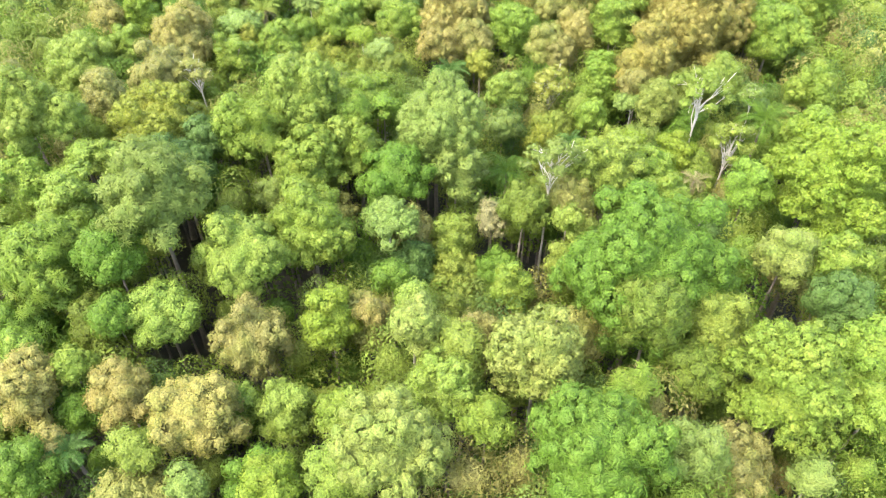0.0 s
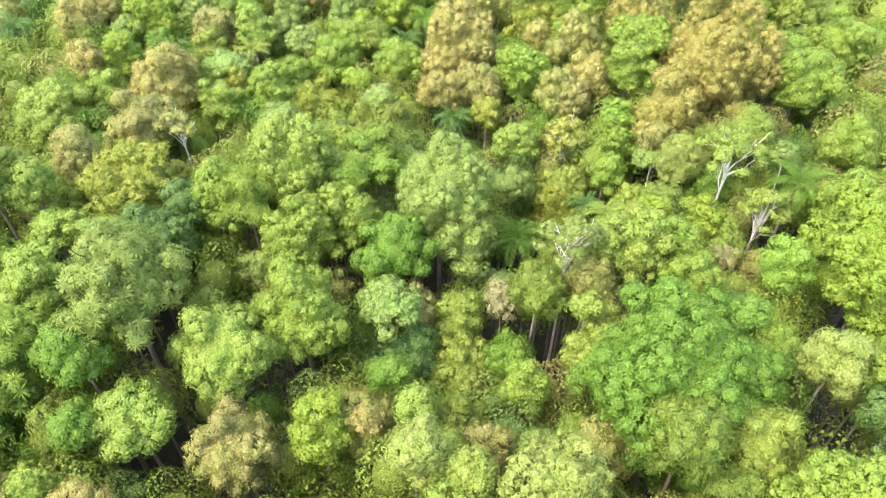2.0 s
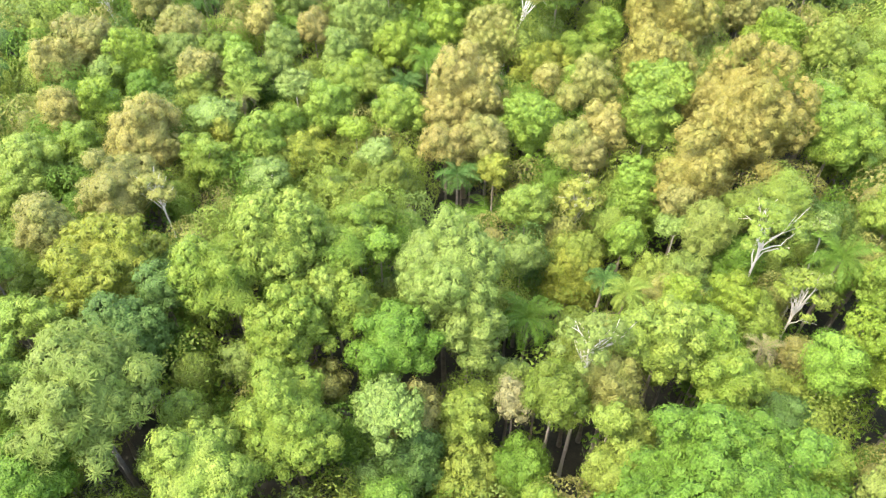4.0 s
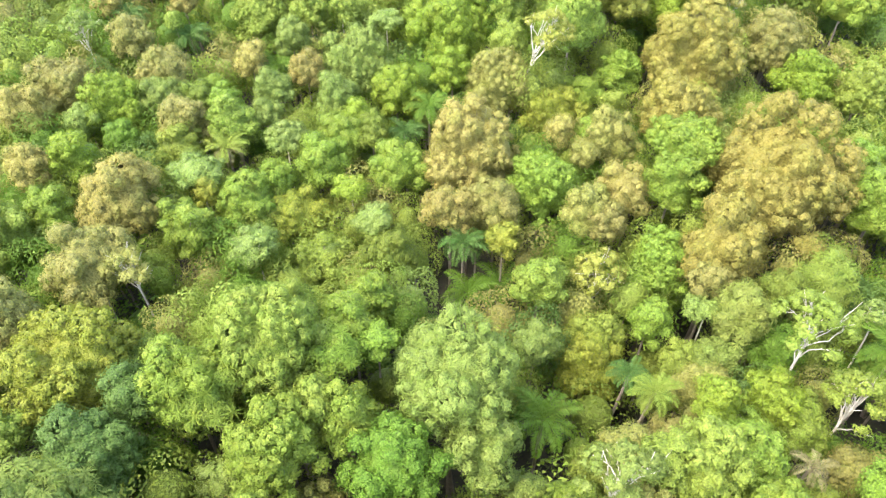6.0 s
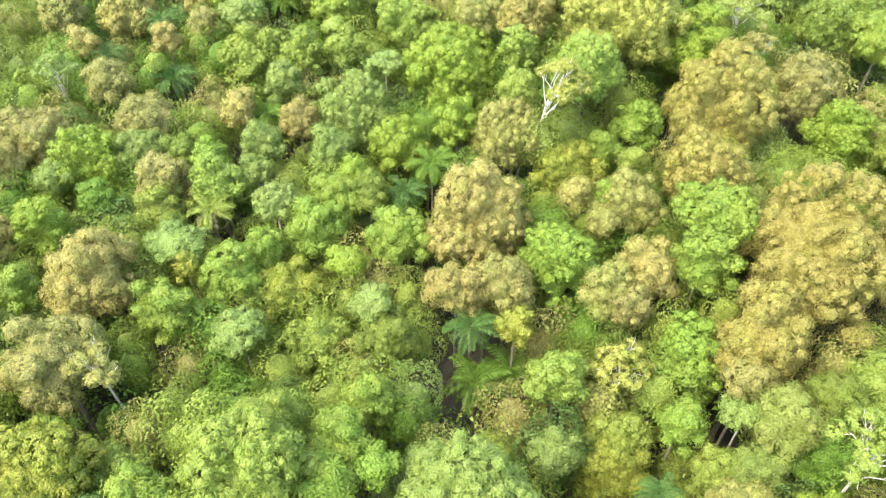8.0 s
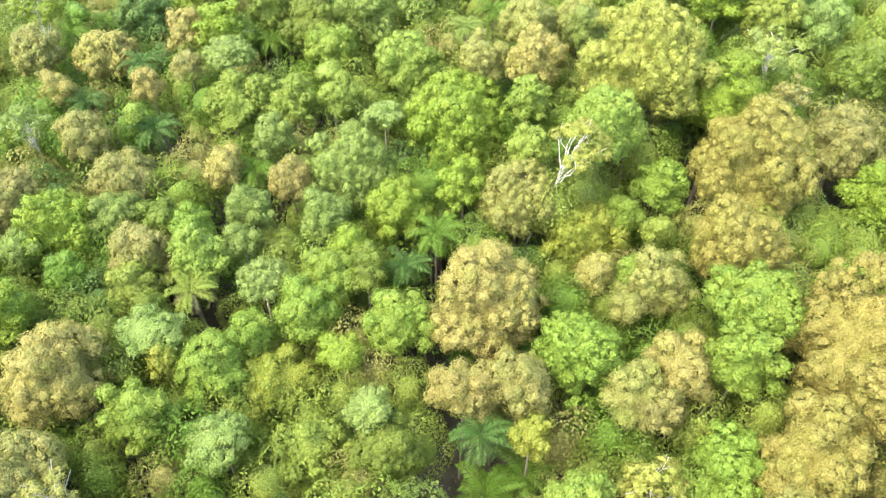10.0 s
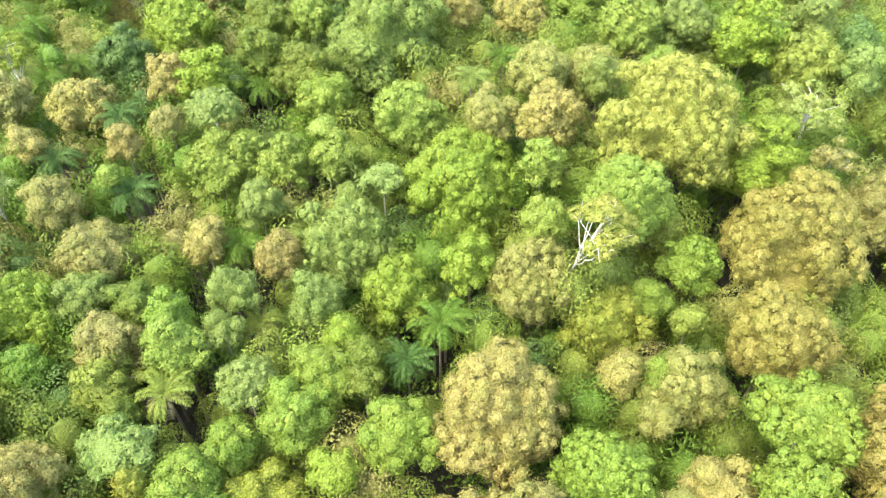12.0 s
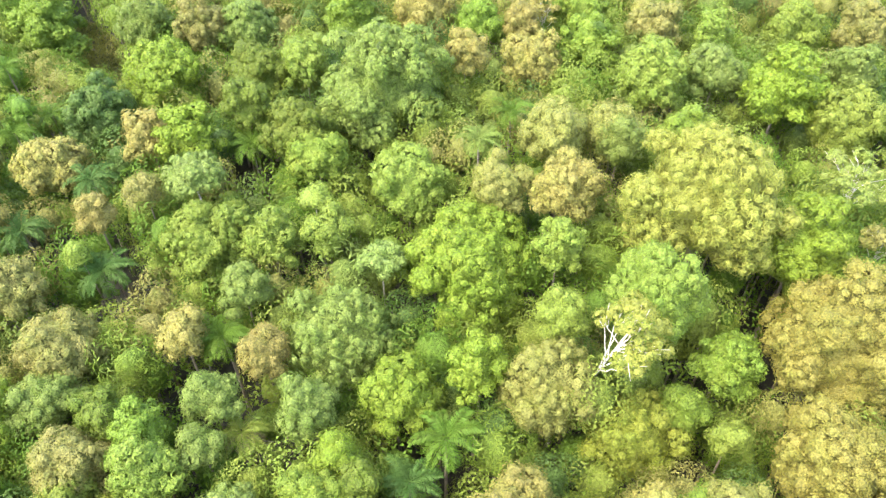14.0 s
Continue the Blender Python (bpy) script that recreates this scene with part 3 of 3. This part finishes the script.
tree("tuft", "lime", 30.5, 67.6, 16.7, 2.6)
tree("open", "olive", 36.1, 65.6, 19.2, 3.1)
tree("feather", "yellow", 16.7, 76.2, 10.3, 3.3)
tree("feather", "olive", 25.2, 74.5, 12.2, 2.5)
tree("clump", "blue", -26.3, 63.5, 19.5, 4.0)
tree("tuft", "emerald", -3.9, 72.0, 21.4, 1.7)
tree("dome", "green", -6.6, 74.7, 20.7, 2.5)
tree("tuft", "green", -13.4, 62.3, 20.7, 2.6)
tree("dome", "grey", 10.9, 75.9, 14.9, 2.2)
tree("rosette", "pale", 30.4, 76.4, 17.6, 2.7)
tree("umb", "grey", 27.6, 77.9, 17.0, 2.2)
tree("rosette", "fresh", 38.2, 77.9, 19.8, 2.7)
tree("clump", "moss", 34.0, 77.3, 19.9, 2.1)
tree("tuft", "lime", 24.6, 66.4, 18.0, 2.2)
tree("tuft", "olive", 17.3, 59.1, 22.9, 2.1)
tree("dome", "green", 25.4, 60.8, 19.6, 2.7)
tree("tuft", "green", 25.3, 55.8, 20.5, 2.9)
tree("dome", "emerald", 34.3, 56.6, 21.0, 2.5)
tree("rosette", "green", -17.7, 67.3, 21.7, 3.2)
tree("dome", "green", 22.5, 78.3, 14.2, 2.2)
tree("feather", "cream", 28.5, 134.5, 22.6, 7.8)
tree("open", "cream", 17.2, 118.1, 23.6, 3.9, lean=6.5)
tree("feather", "fresh", 21.4, 124.2, 21.5, 4.5)
tree("clump", "khaki", 15.9, 148.3, 20.3, 3.9)
tree("clump", "khaki", 22.8, 149.7, 19.7, 3.4)
tree("clump", "khaki", 8.8, 141.2, 20.0, 3.3)
tree("clump", "tan", 15.4, 139.3, 21.0, 3.7)
tree("tuft", "lime", 37.4, 130.4, 18.9, 5.4)
tree("open", "pale", 44.6, 136.8, 21.9, 4.0)
tree("open", "brown", 45.5, 130.4, 20.7, 2.6)
tree("tuft", "green", 28.0, 120.2, 15.8, 3.2)
tree("feather", "yellow", 18.5, 114.5, 13.1, 4.3)
tree("dome", "olive", 25.3, 112.0, 16.9, 1.7)
tree("dome", "green", 22.7, 115.5, 16.0, 2.1)
tree("tuft", "fresh", -22.8, 139.5, 14.5, 4.8)
tree("tuft", "lime", -27.6, 155.0, 17.0, 3.9)
tree("clump", "tan", -33.0, 156.4, 15.9, 3.3)
tree("umb", "silver", -24.8, 145.0, 19.3, 3.7)
tree("clump", "tan", -44.5, 153.2, 13.7, 4.1)
tree("clump", "tan", -35.6, 142.4, 16.1, 2.3)
tree("clump", "brown", -30.1, 144.2, 17.8, 2.1)
tree("clump", "brown", -54.3, 153.5, 14.6, 3.9)
tree("open", "lime", -57.9, 165.2, 15.2, 4.1)
tree("open", "grey", -49.0, 134.7, 15.9, 3.3)
tree("clump", "brown", -41.6, 132.8, 15.5, 3.0)
tree("clump", "grey", -17.8, 131.0, 16.0, 2.6)
tree("tuft", "fresh", -15.7, 137.7, 16.1, 3.1)
tree("dome", "fresh", -1.0, 146.1, 16.2, 4.8)
tree("clump", "olive", -9.9, 138.2, 16.4, 2.8)
tree("umb", "silver", -4.0, 133.3, 17.2, 2.7)
tree("clump", "moss", -13.9, 154.7, 16.8, 4.6)
tree("umb", "fresh", -11.4, 142.2, 18.1, 2.1)
tree("tuft", "fresh", 13.9, 132.0, 19.7, 2.6)
tree("dome", "olive", 13.0, 124.3, 18.6, 2.5)
tree("tuft", "lime", 5.0, 120.4, 16.4, 3.0)
tree("clump", "moss", 57.0, 136.7, 19.6, 3.4)
tree("clump", "silver", 56.9, 148.4, 19.1, 3.7)
tree("tuft", "fresh", -23.9, 112.7, 13.9, 3.4)
tree("tuft", "olive", -30.0, 110.2, 13.5, 3.4)
tree("dome", "green", -17.2, 102.5, 13.5, 2.6)
tree("clump", "moss", -5.5, 107.2, 15.9, 1.6)
tree("clump", "brown", 20.1, 90.6, 16.3, 2.3)
tree("tuft", "green", 21.5, 105.8, 17.0, 1.9)
tree("dome", "lime", -34.7, 172.9, 13.2, 6.1)
tree("clump", "sage", -4.0, 163.4, 16.9, 8.4)
tree("clump", "tan", 7.0, 167.9, 19.0, 3.0)
tree("clump", "tan", 16.2, 170.5, 16.1, 4.3)
tree("tuft", "emerald", 24.6, 173.7, 17.0, 4.2)
tree("dome", "fresh", 29.9, 160.9, 19.3, 4.9)
tree("clump", "silver", 38.6, 161.9, 19.3, 3.8)
tree("tuft", "lime", 44.5, 155.5, 20.0, 4.7)
tree("clump", "olive", 50.8, 150.7, 18.3, 4.6)
tree("clump", "grey", 56.7, 161.6, 18.9, 3.5)
tree("clump", "olive", 57.3, 180.0, 13.7, 4.5)
tree("clump", "brown", 66.6, 178.1, 14.6, 4.4)
tree("tuft", "emerald", -59.3, 194.3, 9.6, 5.8)
tree("dome", "grey", -25.1, 185.5, 13.7, 4.9)
tree("clump", "brown", -31.8, 185.1, 14.2, 4.1)
tree("clump", "grey", -41.0, 187.7, 13.9, 4.2)
tree("dome", "fresh", -14.8, 170.6, 17.0, 3.7)
tree("tuft", "emerald", -9.3, 183.5, 16.4, 4.0)
tree("clump", "tan", 1.7, 182.5, 17.5, 4.8)
tree("dome", "emerald", 9.7, 178.4, 17.9, 3.1)
tree("clump", "tan", 15.4, 177.5, 17.4, 3.1)
tree("clump", "brown", 34.5, 175.6, 17.9, 3.8)
tree("tuft", "fresh", 41.5, 172.4, 18.7, 2.6)
tree("dome", "green", 24.4, 182.1, 17.2, 4.4)
tree("open", "tan", 19.0, 180.4, 17.9, 2.8)
tree("dome", "blue", -41.4, 163.9, 14.3, 4.3)
tree("dome", "green", -11.9, 150.7, 16.9, 3.5)
tree("dome", "moss", -21.3, 170.6, 15.3, 4.5)
tree("clump", "moss", -21.3, 160.9, 16.7, 3.4)
tree("dome", "green", 30.7, 148.5, 20.0, 3.1)
tree("clump", "grey", 23.2, 147.5, 20.3, 2.7)
tree("dome", "deep", -51.9, 164.7, 14.9, 1.8)
tree("feather", "fresh", -13.0, 76.2, 20.9, 2.8)
tree("vine", "fresh", -9.1, 66.4, 20.9, 2.3)
tree("rosette", "green", -7.3, 70.5, 21.8, 2.1)
tree("open", "grey", 40.5, 73.3, 20.8, 1.9)
tree("clump", "grey", -35.0, 120.1, 13.5, 3.3)
tree("dome", "green", -9.3, 108.8, 15.0, 3.1)
tree("tuft", "green", 44.4, 66.0, 19.8, 3.2)
tree("dome", "green", 49.2, 75.4, 19.7, 3.2)
tree("dome", "green", 58.6, 98.8, 18.6, 4.3)
tree("dome", "blue", -24.3, 68.5, 20.2, 2.4)
tree("tuft", "fresh", -37.3, 65.6, 19.9, 2.3)
tree("dome", "fresh", -39.6, 69.2, 22.6, 2.3)
tree("tuft", "fresh", -34.0, 65.4, 20.0, 2.1)
tree("dome", "fresh", -0.8, 43.0, 21.1, 1.6)
tree("tuft", "fresh", 14.6, 51.9, 21.6, 1.6)
tree("clump", "tan", -48.2, 143.8, 15.0, 2.4)
tree("tuft", "fresh", -36.0, 136.8, 16.2, 1.4)
tree("clump", "grey", -43.7, 115.7, 13.2, 2.7)
tree("clump", "grey", -19.2, 118.8, 15.4, 2.5)
tree("tuft", "green", -5.1, 80.1, 17.6, 2.2)
tree("dome", "green", 63.9, 132.7, 18.6, 4.2)
tree("clump", "moss", -28.8, 117.9, 14.4, 2.6)
tree("tuft", "moss", -27.5, 106.0, 13.9, 1.9)
tree("clump", "moss", -5.7, 109.6, 15.7, 1.9)
tree("dome", "deep", -38.3, 112.1, 13.1, 2.3)
tree("clump", "blue", 58.4, 153.0, 19.3, 3.1)
tree("clump", "tan", 17.5, 106.1, 16.9, 1.9)
tree("clump", "khaki", 19.8, 101.6, 17.0, 1.8)


# ---- lower crowns that close the canopy ----
rng = np.random.default_rng(77)
tall_ones = np.array(GROWN)


def stem(x, y, z):
    """The thin trunk under a lower crown."""
    keep, low_crowns.slot = low_crowns.slot, 2 * len(LOWER_HUES)
    low_crowns.tube([(x, y, ground_height(x, y) - 0.2), (x, y, z)], [0.17, 0.1], 5)
    low_crowns.slot = keep


LOWER_KINDS = ("dome", "clump", "feather", "clump", "dome", "dome", "feather", "clump")
LOWER = [crown_shape(kind, 2.9, rng, 0.9, 1.12, 0, 1.15, 1.4)[0] for kind in LOWER_KINDS]
FAR_LOWER = [crown_shape(kind, 2.9, rng, 0.8, 1.5, 0, 1.15, 1.6)[0] for kind in LOWER_KINDS]
DEEPER = [crown_shape(kind, 3.0, rng, 0.5, 1.6, 0, 1.0, 1.5)[0] for kind in ("dome", "clump", "dome")]
LOWER_HUES = ("green", "olive", "fresh", "grey", "khaki", "olive", "moss", "blue", "deep", "brown")
low_crowns, singled = Shape(), 0
for gy in np.arange(14, 218, 4.3):
    half = min(28 + 0.45 * gy, 80)
    for gx in np.arange(-half, half, 4.3):
        x, y = gx + rng.uniform(-1.3, 1.3), gy + rng.uniform(-1.3, 1.3)
        pick, size, lift, a = int(rng.integers(0, len(LOWER))), rng.uniform(0.75, 1.25), rng.uniform(-2.6, 0.8), rng.uniform(0, 6.28)
        low_crowns.slot = 2 * int(rng.integers(0, len(LOWER_HUES)))
        near = np.hypot(tall_ones[:, 0] - x, tall_ones[:, 1] - y)
        if (near < tall_ones[:, 3] * 0.76 + 0.3).any() or open_spot(x, y) or in_hollow(x, y):
            continue
        w = 1 / (near ** 2 + 4) ** 1.5
        around = (w * (tall_ones[:, 2] - 0.2 * tall_ones[:, 3])).sum() / w.sum()
        if near.min() > 9:
            lift += 2.0
        z = max(ground_height(x, y) + 3.5, around - 3.4 + lift)
        if abs(x) < 42 and 26 < y < 165 and lift > -0.9 and singled < 60:
            # those that stand out are trees of their own
            kind = LOWER_KINDS[pick]
            tree(kind, LOWER_HUES[low_crowns.slot // 2], round(x, 1), round(y, 1), z, 2.7 * size)
            singled += 1
            continue
        low_crowns.join((LOWER if y < 130 and abs(x) < 50 else FAR_LOWER)[pick], size * np.array([[math.cos(a), -math.sin(a), 0], [math.sin(a), math.cos(a), 0], [0, 0, 1.15]]), np.array([x, y, z]))
        stem(x, y, z)
# the shaded layer under them
for gy in np.arange(14, 218, 5.9):
    half = min(28 + 0.45 * gy, 80)
    for gx in np.arange(-half, half, 5.9):
        x, y = gx + rng.uniform(-1.8, 1.8), gy + rng.uniform(-1.8, 1.8)
        pick, size, a = int(rng.integers(0, len(DEEPER))), rng.uniform(0.8, 1.3), rng.uniform(0, 6.28)
        low_crowns.slot = 2 * int(rng.choice((0, 8, 8, 5, 6)))
        near = np.hypot(tall_ones[:, 0] - x, tall_ones[:, 1] - y)
        if (near < tall_ones[:, 3] * 0.4).any() or open_spot(x, y):
            continue
        w = 1 / (near ** 2 + 4) ** 1.5
        around = (w * (tall_ones[:, 2] - 0.2 * tall_ones[:, 3])).sum() / w.sum()
        depth = ground_height(x, y) + around * rng.uniform(0.52, 0.70) * (0.85 if in_hollow(x, y) else 1.0)
        low_crowns.join(DEEPER[pick], size * np.array([[math.cos(a), -math.sin(a), 0], [math.sin(a), math.cos(a), 0], [0, 0, 1.0]]), np.array([x, y, depth]))
        stem(x, y, depth)
# the forest goes on all round, in plainer crowns
EDGE = [crown_shape(kind, 4.9, rng, 0.9, 3.4, 0, 1.0, 1.8)[0] for kind in ("dome", "clump", "dome")]
for gy in np.arange(-40, 285, 9.0):
    half = min(28 + 0.45 * gy, 80) if 14 <= gy < 216 else -5
    for gx in np.arange(-136, 137, 9.0):
        x, y = gx + rng.uniform(-2, 2), gy + rng.uniform(-2, 2)
        pick, size, a = int(rng.integers(0, len(EDGE))), rng.uniform(0.7, 1.3), rng.uniform(0, 6.28)
        low_crowns.slot = 2 * int(rng.integers(0, len(LOWER_HUES)))
        if abs(x) < half + 1 or (np.hypot(tall_ones[:, 0] - x, tall_ones[:, 1] - y) < tall_ones[:, 3] * 0.8 + 2).any():
            continue
        height = ground_height(x, y) + 11 + rng.uniform(-3.5, 3)
        low_crowns.join(EDGE[pick], size * np.array([[math.cos(a), -math.sin(a), 0], [math.sin(a), math.cos(a), 0], [0, 0, 1.1]]), np.array([x, y, height]))
        stem(x, y, height)
tagged(new("lower_canopy", low_crowns.mesh("lower_canopy", *[m for h in LOWER_HUES for m in (LEAF[h], SHADED_MASS[h])], BARK)), "mixed green lower crowns filling the forest between tall trees", "lower canopy", kind="stuff")

# ---- undergrowth on the forest floor ----
s = Shape()
rng = np.random.default_rng(3)
many = 40000
py = rng.uniform(14, 230, many)
px = rng.uniform(-1, 1, many) * (42 + 0.36 * py)
hill = np.array([ground_height(a, b) for a, b in zip(px, py)])
rise = (1.3 + 1.2 * np.sin(px * 0.5) * np.sin(py * 0.43)) * rng.uniform(0.1, 1.0, many) + 0.15
up = unit(rng.normal(size=(many, 3)) * 0.5 + np.array([0, 0, 1]))
size = rng.uniform(0.15, 0.34, many)
s.leaves(np.stack((px, py, hill + rise), 1), up, rng.normal(size=(many, 3)), size, size * 0.5)
tagged(new("undergrowth", s.mesh("undergrowth", LEAF["deep"])), "low dark green undergrowth on the forest floor", "undergrowth", kind="stuff")

# ---- dry grass in the clearing ----
s = Shape()
many = 13000
a, d = rng.uniform(0, 6.28, many), np.sqrt(rng.random(many))
py = 194 + 19 * d * np.sin(a)
px = -55.7 + 5.5 * d * np.cos(a) - 0.47 * (py - 200)
hill = np.array([ground_height(u, v) for u, v in zip(px, py)])
size = rng.uniform(0.3, 0.8, many)
s.small_leaves(np.stack((px, py, hill + size * 0.35), 1), unit(rng.normal(size=(many, 3)) + np.array([0, 0, 0.4])), np.array([0, 0, 1.0]) + rng.normal(size=(many, 3)) * 0.5, size, 0.16)
tagged(new("grass", s.mesh("grass", LEAF["khaki"])), "dry brownish grass in a small forest clearing", "grass", kind="stuff")
